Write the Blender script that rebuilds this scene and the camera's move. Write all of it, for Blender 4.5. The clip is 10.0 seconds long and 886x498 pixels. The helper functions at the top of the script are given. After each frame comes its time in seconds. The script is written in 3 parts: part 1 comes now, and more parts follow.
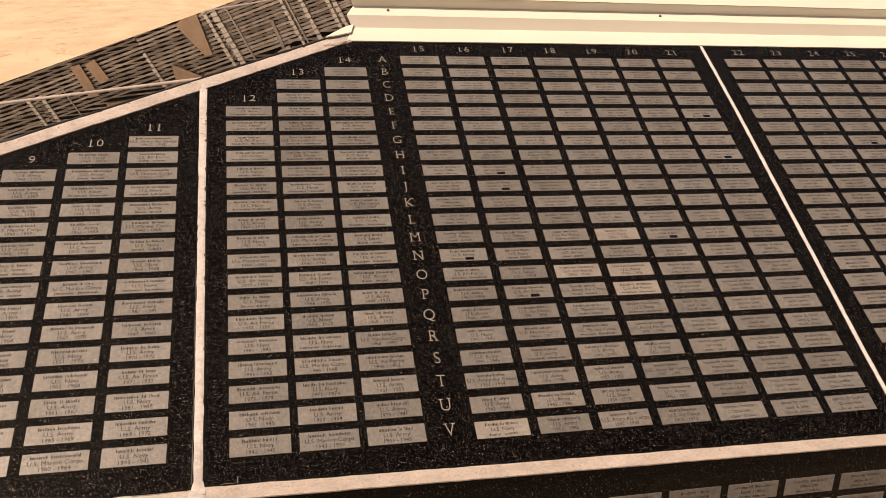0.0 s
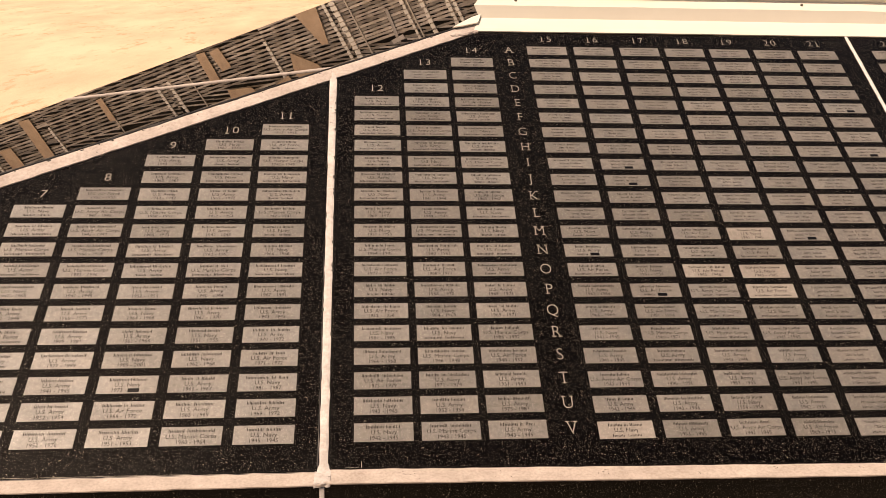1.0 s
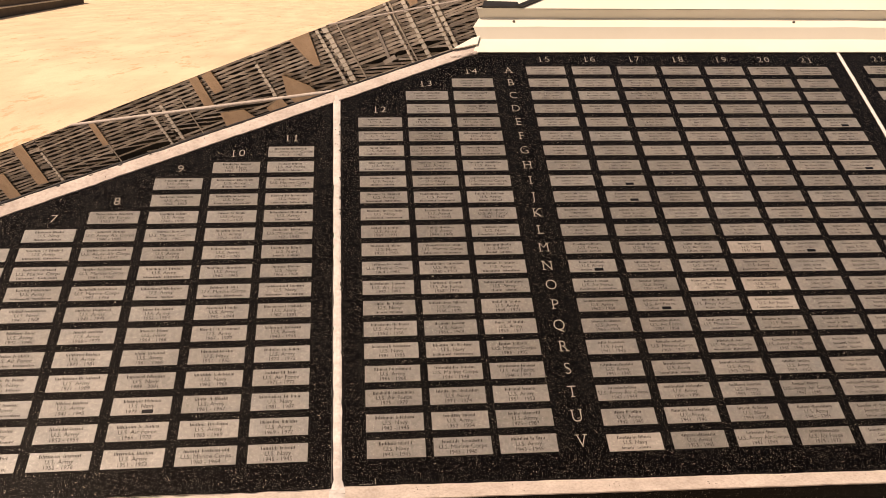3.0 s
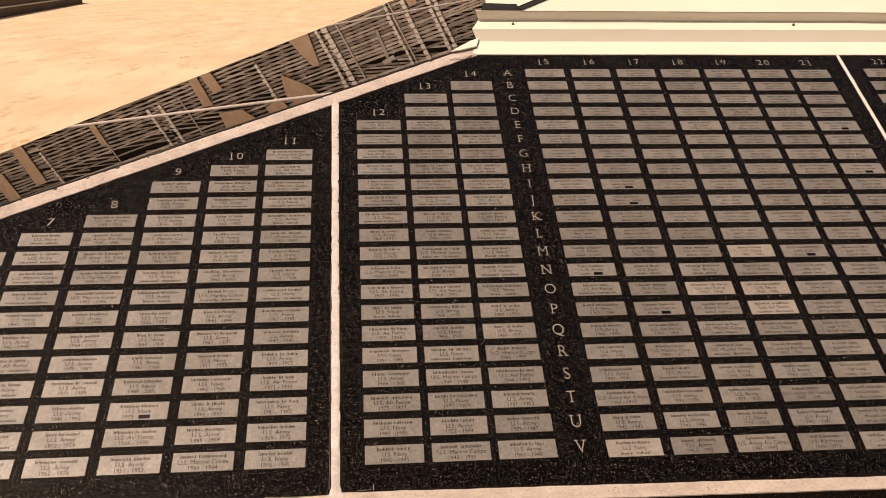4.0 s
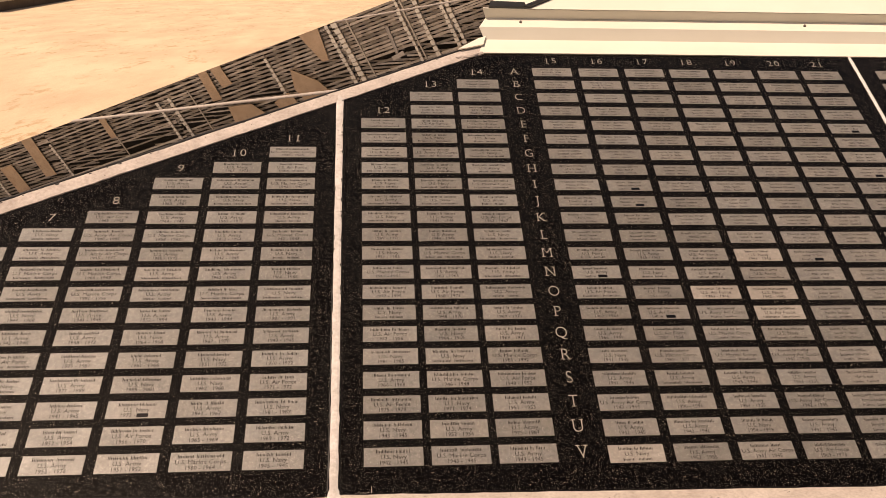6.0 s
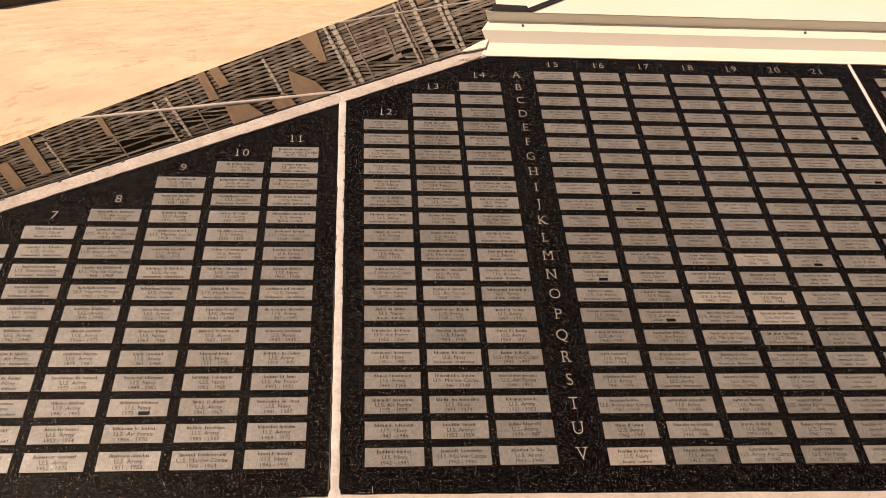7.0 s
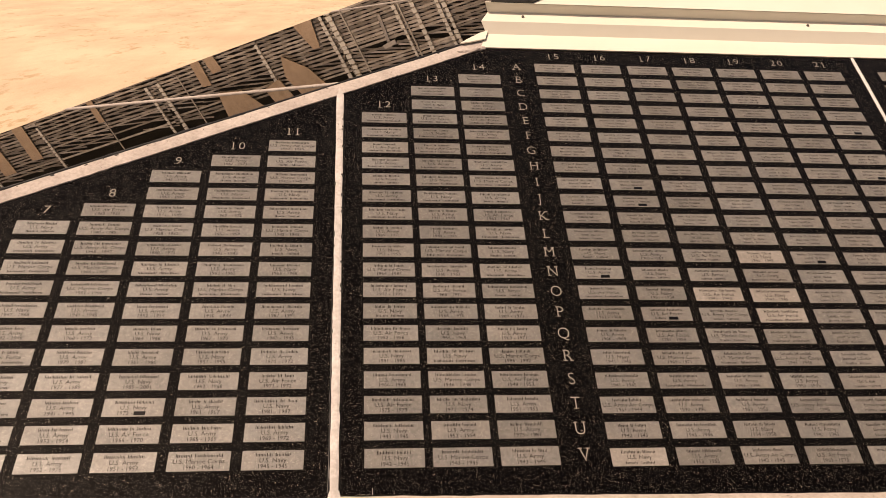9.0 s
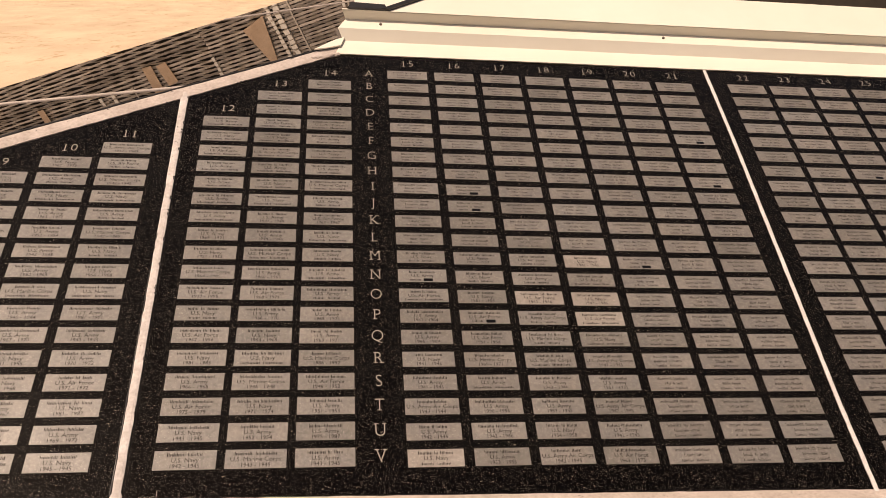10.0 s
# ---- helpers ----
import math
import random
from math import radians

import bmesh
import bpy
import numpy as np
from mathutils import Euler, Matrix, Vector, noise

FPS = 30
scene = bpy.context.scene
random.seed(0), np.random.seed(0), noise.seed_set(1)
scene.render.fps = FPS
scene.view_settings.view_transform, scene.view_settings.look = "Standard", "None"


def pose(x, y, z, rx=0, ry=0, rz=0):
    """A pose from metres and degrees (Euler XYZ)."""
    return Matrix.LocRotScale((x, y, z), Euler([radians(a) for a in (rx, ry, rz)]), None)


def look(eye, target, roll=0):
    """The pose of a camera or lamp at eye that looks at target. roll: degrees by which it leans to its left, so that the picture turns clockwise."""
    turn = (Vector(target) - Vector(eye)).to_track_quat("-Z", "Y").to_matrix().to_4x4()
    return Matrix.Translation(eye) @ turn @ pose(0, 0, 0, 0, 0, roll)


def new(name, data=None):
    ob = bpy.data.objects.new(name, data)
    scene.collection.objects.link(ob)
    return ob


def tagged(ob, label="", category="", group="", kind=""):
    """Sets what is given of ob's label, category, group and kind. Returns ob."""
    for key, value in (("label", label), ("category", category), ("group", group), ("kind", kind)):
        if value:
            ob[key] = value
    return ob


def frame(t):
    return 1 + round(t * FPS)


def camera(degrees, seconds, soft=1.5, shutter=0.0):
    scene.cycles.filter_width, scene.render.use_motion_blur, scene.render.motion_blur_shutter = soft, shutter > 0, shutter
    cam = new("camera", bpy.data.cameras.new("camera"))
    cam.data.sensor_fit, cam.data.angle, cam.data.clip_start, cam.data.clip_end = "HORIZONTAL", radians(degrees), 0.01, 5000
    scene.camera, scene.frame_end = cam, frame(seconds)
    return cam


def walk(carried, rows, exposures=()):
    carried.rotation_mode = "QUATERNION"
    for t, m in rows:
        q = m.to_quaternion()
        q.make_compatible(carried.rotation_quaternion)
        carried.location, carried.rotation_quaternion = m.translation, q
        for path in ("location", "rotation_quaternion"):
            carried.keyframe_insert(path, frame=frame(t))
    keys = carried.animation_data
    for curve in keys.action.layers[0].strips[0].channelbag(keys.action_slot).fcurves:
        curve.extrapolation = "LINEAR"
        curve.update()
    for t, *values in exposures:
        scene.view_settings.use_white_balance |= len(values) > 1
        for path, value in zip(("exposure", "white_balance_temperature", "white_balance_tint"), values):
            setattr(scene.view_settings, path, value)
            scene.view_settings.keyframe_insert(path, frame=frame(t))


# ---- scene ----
cam = camera(56.4, 10.0, soft=0.7)
# The panels stand in a frame of their own: x along the rows, y into the granite, z up the slope.
BASE, SLOPE = 0.77, -59.0
FACE = pose(0, 0, BASE, SLOPE)
PATH = [
    (0, (0.085, 0.018, -0.655), (0.484, 1.515, 0.611), -11.7),
    (0.5, (0.076, 0.029, -0.648), (0.372, 1.547, 0.62), -8.5),
    (1, (0.048, 0.025, -0.64), (0.196, 1.561, 0.633), -3.8),
    (1.5, (0.03, 0.023, -0.642), (0.135, 1.559, 0.635), -2.7),
    (2, (0.024, 0.015, -0.654), (0.146, 1.537, 0.639), -3.8),
    (2.5, (0.021, 0.01, -0.659), (0.177, 1.516, 0.646), -5.1),
    (4, (0.022, 0.009, -0.645), (0.188, 1.514, 0.661), -5.2),
    (4.5, (0.03, 0.014, -0.643), (0.191, 1.523, 0.659), -4.9),
    (5, (0.034, 0.018, -0.632), (0.186, 1.53, 0.668), -4.5),
    (5.5, (0.035, 0.016, -0.629), (0.184, 1.528, 0.671), -4.3),
    (7, (0.019, 0.012, -0.633), (0.178, 1.52, 0.671), -3.7),
    (7.5, (0.014, 0.008, -0.637), (0.185, 1.511, 0.671), -3.8),
    (8, (0.008, 0.009, -0.634), (0.191, 1.512, 0.673), -3.9),
    (8.5, (0.003, 0.009, -0.619), (0.183, 1.52, 0.678), -3.7),
    (9, (0.007, 0.02, -0.603), (0.183, 1.546, 0.677), -3.9),
    (9.5, (0.065, 0.031, -0.584), (0.27, 1.557, 0.692), -5.0),
    (10, (0.288, 0.009, -0.641), (0.551, 1.504, 0.662), -5.8),
]
walk(cam, [(t, FACE @ pose(0, -1.3, 0) @ look(eye, target, roll)) for t, eye, target, roll in PATH],
     [(t, stops, kelvin, 24) for t, stops, kelvin in ((0, 0.29, 8600), (0.5, 0.39, 8600), (1, 0.50, 8600), (1.5, 0.55, 8650), (2.5, 0.55, 8650), (4, 0.31, 8650), (5, 0.32, 8600), (9, 0.33, 8550), (10, 0.30, 8250))])

# ---- light: a high sun beside and a little before the monument, clear sky ----
SUN_EL, SUN_AZ = 61.0, -120.0
world = bpy.data.worlds.new("sky")
scene.world = world
world.use_nodes = True
wn = world.node_tree.nodes
sky = wn.new("ShaderNodeTexSky")
sky.sky_type, sky.sun_disc = "NISHITA", False
sky.sun_elevation, sky.sun_rotation = radians(SUN_EL), radians(SUN_AZ)
world.node_tree.links.new(sky.outputs[0], wn["Background"].inputs[0])
sky.dust_density, sky.ozone_density = 3.0, 0.6
wn["Background"].inputs[1].default_value = 0.05
sun = new("sun", bpy.data.lights.new("sun", "SUN"))
sun.data.energy, sun.data.angle, sun.data.color = 3.42, radians(0.6), (1.0, 0.93, 0.82)
sd = Vector((math.sin(radians(SUN_AZ)) * math.cos(radians(SUN_EL)), math.cos(radians(SUN_AZ)) * math.cos(radians(SUN_EL)), math.sin(radians(SUN_EL))))
sun.matrix_world = look(sd * 30, (0, 0, 0))


# ---- materials ----
def material(name, rough=0.5, metal=0.0, ior=1.5):
    m = bpy.data.materials.new(name)
    m.use_nodes = True
    nt = m.node_tree
    b = nt.nodes["Principled BSDF"]
    b.inputs["Roughness"].default_value = rough
    b.inputs["Metallic"].default_value = metal
    b.inputs["IOR"].default_value = ior
    return m, nt, b


def node(nt, kind, **sockets):
    n = nt.nodes.new(kind)
    for k, v in sockets.items():
        n.inputs[k].default_value = v
    return n


def place(nt):
    return nt.nodes.new("ShaderNodeNewGeometry").outputs["Position"]


def ramp(nt, src, *stops):
    r = nt.nodes.new("ShaderNodeValToRGB")
    e = r.color_ramp.elements
    while len(e) < len(stops):
        e.new(0.5)
    for el, (p, c) in zip(e, stops):
        el.position, el.color = p, (*c, 1)
    nt.links.new(src, r.inputs[0])
    return r.outputs[0]


def noise_at(nt, scale, detail=4, rough=0.6):
    n = node(nt, "ShaderNodeTexNoise", Scale=scale, Detail=detail, Roughness=rough)
    nt.links.new(place(nt), n.inputs["Vector"])
    return n.outputs["Fac"]


def mixed(nt, fac, a, b, mode="MIX"):
    m = nt.nodes.new("ShaderNodeMix")
    m.data_type, m.blend_type = "RGBA", mode
    for sock, v in ((m.inputs[0], fac), (m.inputs[6], a), (m.inputs[7], b)):
        if isinstance(v, (int, float)):
            sock.default_value = v
        elif isinstance(v, tuple):
            sock.default_value = (*v, 1)
        else:
            nt.links.new(v, sock)
    return m.outputs[2]


def bumped(nt, b, height, strength, dist):
    n = node(nt, "ShaderNodeBump", Strength=strength, Distance=dist)
    nt.links.new(height, n.inputs["Height"])
    nt.links.new(n.outputs[0], b.inputs["Normal"])


def ragged(nt, scale):
    """Places pushed about by fine noise, so that grains of that scale get torn, uneven outlines."""
    n = node(nt, "ShaderNodeTexNoise", Scale=scale * 1.3, Detail=2)
    nt.links.new(place(nt), n.inputs["Vector"])
    push = nt.nodes.new("ShaderNodeVectorMath")
    push.operation = "MULTIPLY_ADD"
    push.inputs[1].default_value = (1.5 / scale,) * 3
    nt.links.new(n.outputs["Color"], push.inputs[0])
    nt.links.new(place(nt), push.inputs[2])
    return push.outputs[0]


def flakes(nt, scale, edge, share):
    """Mica and feldspar flakes: a mask of small irregular grains, few of them lit."""
    v = node(nt, "ShaderNodeTexVoronoi", Scale=scale)
    v.feature = "F1"
    nt.links.new(ragged(nt, scale), v.inputs["Vector"])
    near = ramp(nt, v.outputs["Distance"], (edge - 0.1, (1, 1, 1)), (edge, (0, 0, 0)))
    sep = nt.nodes.new("ShaderNodeSeparateColor")
    nt.links.new(v.outputs["Color"], sep.inputs[0])
    few = ramp(nt, sep.outputs[0], (1 - share - 0.02, (0, 0, 0)), (1 - share, (1, 1, 1)))
    return mixed(nt, 1.0, near, few, "MULTIPLY"), sep.outputs[1]


def granite(name, body, body2, flake, share, rough, scale=330, spread=0.0, bright=0.05, big=0.8, glint=0.0):
    """glint: how far the faces of the mica flakes lean out of the polished plane, so that some of them catch the sun."""
    m, nt, b = material(name, rough)
    b.inputs["Specular IOR Level"].default_value = 0.62 if rough < 0.02 else 0.16 if glint else 0.62
    mask, tone = flakes(nt, scale, 0.46, share)
    mask2, _ = flakes(nt, scale * 0.55, 0.36, bright)
    col = mixed(nt, ramp(nt, noise_at(nt, 160, 3), (0.35, (0, 0, 0)), (0.7, (1, 1, 1))), body, body2)
    if spread:
        info = nt.nodes.new("ShaderNodeObjectInfo")
        lo = 1 - spread
        cloud = ramp(nt, noise_at(nt, 26, 5, 0.7), (0.36, (0.80, 0.81, 0.83)), (0.52, (0.95, 0.94, 0.93)), (0.66, (1.0, 0.97, 0.94)))
        col = mixed(nt, 1.0, col, cloud, "MULTIPLY")
        col = mixed(nt, 1.0, col, ramp(nt, info.outputs["Random"], (0.0, (lo * 1.02, lo, lo * 0.97)), (0.45, (0.9, 0.885, 0.88)), (0.8, (1.0, 0.97, 0.95)), (1.0, (0.97, 0.985, 1.0))), "MULTIPLY")
    fc = ramp(nt, tone, (0.0, tuple(c * (0.15 if glint else 0.45) for c in flake)), (1.0, flake))
    col = mixed(nt, mask, col, fc)
    col = mixed(nt, mask2, col, tuple(c * big for c in flake))
    stain = ramp(nt, noise_at(nt, 5, 5, 0.65), (0.3, (0.82, 0.8, 0.78)), (0.65, (1, 1, 1)))
    nt.links.new(mixed(nt, 1.0, col, stain, "MULTIPLY"), b.inputs["Base Color"])
    rr = ramp(nt, noise_at(nt, 9, 5), (0.3, (rough * 0.7,) * 3), (0.75, (min(1, rough * 1.4),) * 3))
    if glint:
        both = mixed(nt, 1.0, mask, mask2, "LIGHTEN")
        rr = mixed(nt, both, rr, (0.38, 0.38, 0.38))
        cells = node(nt, "ShaderNodeTexVoronoi", Scale=scale * 0.55)
        nt.links.new(place(nt), cells.inputs["Vector"])
        lean = mixed(nt, 1.0, cells.outputs["Color"], (0.5, 0.5, 0.5), "SUBTRACT")
        amount = nt.nodes.new("ShaderNodeVectorMath")
        amount.operation = "SCALE"
        amount.inputs["Scale"].default_value = glint
        nt.links.new(mixed(nt, 1.0, lean, both, "MULTIPLY"), amount.inputs[0])
        total = nt.nodes.new("ShaderNodeVectorMath")
        nt.links.new(nt.nodes.new("ShaderNodeNewGeometry").outputs["Normal"], total.inputs[0])
        nt.links.new(amount.outputs[0], total.inputs[1])
        unit = nt.nodes.new("ShaderNodeVectorMath")
        unit.operation = "NORMALIZE"
        nt.links.new(total.outputs[0], unit.inputs[0])
        nt.links.new(unit.outputs[0], b.inputs["Normal"])
        nt.links.new(mixed(nt, mask2, (0.16, 0.16, 0.16), (0.5, 0.5, 0.5)), b.inputs["Specular IOR Level"])
    nt.links.new(rr, b.inputs["Roughness"])
    return m


GRANITE = granite("black_granite", (0.0016, 0.0014, 0.0012), (0.0055, 0.0045, 0.0036), (0.105, 0.090, 0.073), 0.21, 0.07, scale=760, bright=0.05, big=2.6, glint=0.8)
ETCHED = granite("etched_granite", (0.166, 0.161, 0.151), (0.253, 0.245, 0.230), (0.43, 0.40, 0.36), 0.22, 0.45, scale=700, spread=0.25)
FRESH = granite("fresh_etched_granite", (0.230, 0.208, 0.187), (0.315, 0.286, 0.256), (0.54, 0.49, 0.43), 0.16, 0.5, scale=560)
MIRROR = granite("polished_granite", (0.003, 0.0027, 0.0024), (0.005, 0.0045, 0.004), (0.08, 0.07, 0.06), 0.03, 0.002)


def plain(name, c1, c2, rough, scale, metal=0.0, bump=0.0, fine=None, pits=0.0):
    m, nt, b = material(name, rough, metal)
    f = noise_at(nt, scale, 6, 0.65)
    col = ramp(nt, f, (0.3, c1), (0.7, c2))
    if fine:
        col = mixed(nt, 1.0, col, ramp(nt, noise_at(nt, fine, 3), (0.3, (0.78, 0.76, 0.74)), (0.62, (1, 1, 1))), "MULTIPLY")
    nt.links.new(col, b.inputs["Base Color"])
    if bump:
        bumped(nt, b, noise_at(nt, fine or scale * 6, 5), 0.7, bump)
    if pits:
        dark = ramp(nt, noise_at(nt, pits, 4, 0.7), (0.30, (0.08, 0.07, 0.06)), (0.335, (1, 1, 1)))
        nt.links.new(mixed(nt, 1.0, col, dark, "MULTIPLY"), b.inputs["Base Color"])
    return m


MORTAR = plain("pale_mortar", (0.43, 0.372, 0.34), (0.60, 0.535, 0.495), 0.85, 20, bump=0.0014, fine=150, pits=70)
JOINT = plain("joint_mortar", (0.48, 0.45, 0.43), (0.69, 0.65, 0.625), 0.85, 30, bump=0.0015, fine=170, pits=70)
WHITE_MORTAR = plain("white_mortar", (0.58, 0.56, 0.55), (0.74, 0.715, 0.70), 0.8, 28, bump=0.001, fine=170)
LEDGE = plain("ledge_stone", (0.43, 0.368, 0.325), (0.60, 0.53, 0.475), 0.8, 22, bump=0.0008, fine=210)
INK = plain("polished_lettering", (0.018, 0.015, 0.0125), (0.036, 0.030, 0.026), 0.16, 60)
BLACK = plain("black_fill", (0.004, 0.004, 0.004), (0.009, 0.008, 0.007), 0.12, 90)
PALE = plain("pale_engraving", (0.24, 0.212, 0.182), (0.38, 0.34, 0.295), 0.7, 300)
CREAM = plain("cream_painted_metal", (0.74, 0.70, 0.60), (0.81, 0.775, 0.68), 0.42, 3)
SCREWS = plain("grey_steel", (0.10, 0.09, 0.08), (0.2, 0.18, 0.16), 0.5, 200, metal=0.6)
# black of the sealed parts, and of strips that paint shadow lines
SEAL_SHADE = plain("black_sealant_and_shade", (0.008, 0.008, 0.008), (0.03, 0.028, 0.026), 0.35, 40)
SLAT = plain("weathered_grey_slats", (0.50, 0.46, 0.41), (0.66, 0.62, 0.56), 0.6, 2, fine=30)
def slat_material():
    m, nt, b = material("weathered_stand_slats", 0.65)
    tone = node(nt, "ShaderNodeObjectInfo").outputs["Random"]
    base = ramp(nt, tone, (0.0, (0.34, 0.315, 0.30)), (0.6, (0.57, 0.53, 0.505)), (1.0, (0.81, 0.765, 0.735)))
    dirt = ramp(nt, noise_at(nt, 1.4, 6, 0.7), (0.3, (0.55, 0.52, 0.49)), (0.65, (1, 1, 1)))
    nt.links.new(mixed(nt, 1.0, base, dirt, "MULTIPLY"), b.inputs["Base Color"])
    return m


STAND_SLAT = slat_material()
POST = plain("white_painted_steel", (0.78, 0.75, 0.70), (0.88, 0.85, 0.80), 0.5, 4)
TAN = plain("tan_panel", (0.46, 0.33, 0.23), (0.60, 0.45, 0.33), 0.7, 2, fine=20)
BROWN = plain("brown_block", (0.085, 0.062, 0.048), (0.13, 0.098, 0.078), 0.85, 2, fine=14)
# near-black colour standing in for the shade behind the stand's slats
GAP_SHADE = plain("dark_gap_shade", (0.012, 0.010, 0.008), (0.03, 0.024, 0.018), 0.8, 3)
LEAF = plain("leaves", (0.055, 0.12, 0.095), (0.11, 0.20, 0.165), 0.7, 3)


def sand_material():
    m, nt, b = material("sunlit_sandstone", 0.9)
    mp = node(nt, "ShaderNodeMapping", Scale=(1.0, 0.30, 1.0))  # washed along one way
    nt.links.new(place(nt), mp.inputs[0])

    def grain(scale, detail, rough):
        tex = node(nt, "ShaderNodeTexNoise", Scale=scale, Detail=detail, Roughness=rough)
        nt.links.new(mp.outputs[0], tex.inputs["Vector"])
        return tex.outputs["Fac"]
    col = ramp(nt, grain(2.2, 6.0, 0.62), (0.34, (0.60, 0.45, 0.305)), (0.5, (0.665, 0.522, 0.357)), (0.64, (0.715, 0.588, 0.41)))
    where = ramp(nt, grain(1.6, 3.0, 0.5), (0.36, (0, 0, 0)), (0.56, (1, 1, 1)))
    spots = ramp(nt, grain(10.0, 10.0, 0.74), (0.39, (0.78, 0.66, 0.57)), (0.45, (1, 1, 1)))
    col = mixed(nt, 1.0, col, mixed(nt, where, (1, 1, 1), spots), "MULTIPLY")
    nt.links.new(col, b.inputs["Base Color"])
    bumped(nt, b, noise_at(nt, 30, 6), 0.5, 0.008)
    return m


SAND = sand_material()
PAVING = plain("warm_concrete", (0.23, 0.185, 0.14), (0.33, 0.27, 0.205), 0.85, 2, bump=0.002, fine=60)


# ---- mesh helpers ----
def mesh_of(bm, name, mat, smooth=False):
    me = bpy.data.meshes.new(name)
    bm.to_mesh(me)
    bm.free()
    if mat:
        me.materials.append(mat)
    if smooth:
        for p in me.polygons:
            p.use_smooth = True
    return me


def part(name, bm, mat, parent=None, label="", at=None):
    ob = new(name, mesh_of(bm, name, mat) if isinstance(bm, bmesh.types.BMesh) else bm)
    if at is not None:
        ob.matrix_basis = at
    if parent:
        ob.parent = parent
    if label:
        ob["label"] = label
    return ob


def box(bm, x0, x1, y0, y1, z0, z1, bevel=0.0):
    r = bmesh.ops.create_cube(bm, size=1, matrix=Matrix.Translation(((x0 + x1) / 2, (y0 + y1) / 2, (z0 + z1) / 2)) @ Matrix.Diagonal((abs(x1 - x0), abs(y1 - y0), abs(z1 - z0), 1)))
    if bevel:
        es = {e for v in r["verts"] for e in v.link_edges}
        bmesh.ops.bevel(bm, geom=list(es), offset=bevel, segments=1, affect="EDGES")
    return bm


def boxed(*a, **k):
    return box(bmesh.new(), *a, **k)


def prism(points, axis, a, b):
    """A prism: an outline swept from a to b along an axis. The outline is in the two other axes, in their order."""
    bm = bmesh.new()
    rings = []
    for s in (a, b):
        ring = []
        for p, q in points:
            co = [p, q]
            co.insert(axis, s)
            ring.append(bm.verts.new(co))
        rings.append(ring)
    n = len(points)
    bm.faces.new(rings[0])
    bm.faces.new(rings[1][::-1])
    for i in range(n):
        j = (i + 1) % n
        bm.faces.new((rings[0][i], rings[1][i], rings[1][j], rings[0][j]))
    bmesh.ops.recalc_face_normals(bm, faces=bm.faces)
    return bm


def sag(x, z):
    """The rows of the eastern columns hang a little in the middle of the slope."""
    if x < 0.4:
        return -0.011 * max(0.0, x) * 3.37 * max(0.0, z * (1.09 - z))
    d = min(x - 0.42, 0.70) + 0.6 * max(0.0, x - 1.12)
    return -0.024 * d * 3.37 * max(0.0, z * (1.09 - z)) - 0.0045 * min(1.0, max(0.0, (1.05 - z) / 0.4)) - 0.0026 * min(1.0, max(0.0, (x - 0.65) / 0.3)) * max(0.0, 0.22 - z) / 0.22


def fan(x, z):
    """The columns spread a little towards the top of the slope."""
    return 0.42 + (x - 0.42) * (1 + 0.037 * z) - 0.0105 * max(0.0, x - 0.9) * max(0.0, z * (1.09 - z)) * 3.37


def ease(a, b, v):
    f = min(1.0, max(0.0, (v - a) / (b - a)))
    return f * f * (3 - 2 * f)


def drift(x, z):
    """How far a hand-set plaque strays from the ruled grid, along the row and up the slope."""
    if x < 0:
        return 0.0034 * ease(-0.2, -0.36, x) * ease(0.0, 0.5, z), 0.0042 * ease(-0.40, -0.68, x) * ease(0.0, 0.5, z)
    if x > 1.26:
        return 0.0, 0.0
    r = min(1.0, max(0.0, (x - 0.65) / 0.45))
    return (-0.0080 * r * ease(0.35, 1.05, z) - 0.0012 * r,
            r * (-0.0070 * ease(0.68, 1.08, z) + 0.0028 * ease(0.40, 0.62, z) - 0.0036 * ease(0.25, 0.0, z)))


def thing(name, label, category, group="", kind="", at=None):
    ob = new(name)
    if at is not None:
        ob.matrix_basis = at
    return tagged(ob, label, category, group, kind)


# ---- lettering ----
def text_mesh(words, size, spacing=1.0, thin=0.0, fine=2):
    cu = bpy.data.curves.new("lettering", "FONT")
    cu.body, cu.size, cu.align_x, cu.align_y, cu.resolution_u, cu.space_character = words, size, "CENTER", "CENTER", fine, spacing
    cu.offset = -thin
    ob = bpy.data.objects.new("lettering", cu)
    scene.collection.objects.link(ob)
    me = bpy.data.meshes.new_from_object(ob.evaluated_get(bpy.context.evaluated_depsgraph_get()))
    bpy.data.objects.remove(ob)
    return me


UP = Matrix.Rotation(radians(90), 4, "X")


def add_text(bm, words, size, x, z, y=-0.0008, spacing=1.0, thin=0.0, fine=2, narrow=1.0):
    me = text_mesh(words, size, spacing, thin, fine)
    me.transform(Matrix.Translation((x, y, z)) @ UP @ Matrix.Diagonal((narrow, 1, 1, 1)))
    bm.from_mesh(me)
    bpy.data.meshes.remove(me)


def bar(bm, x0, x1, z, h, y=-0.0008):
    vs = [bm.verts.new((a, y, c)) for a, c in ((x0, z - h / 2), (x1, z - h / 2), (x1, z + h / 2), (x0, z + h / 2))]
    bm.faces.new(vs)


def word(bm, rng, x0, x1, z, h, fine=1.0):
    """A word that cannot be given: a row of short upright bars."""
    x = x0
    while x < x1 - 0.001:
        w = rng.choice((0.0011, 0.0014, 0.0020)) * fine
        k = 1.0 if x == x0 else rng.choice((0.7, 0.7, 0.74, 0.95))
        bar(bm, x, min(x + w, x1), z - h * (1 - k) / 2, h * k)
        x += w + rng.choice((0.0010, 0.0012, 0.0015))


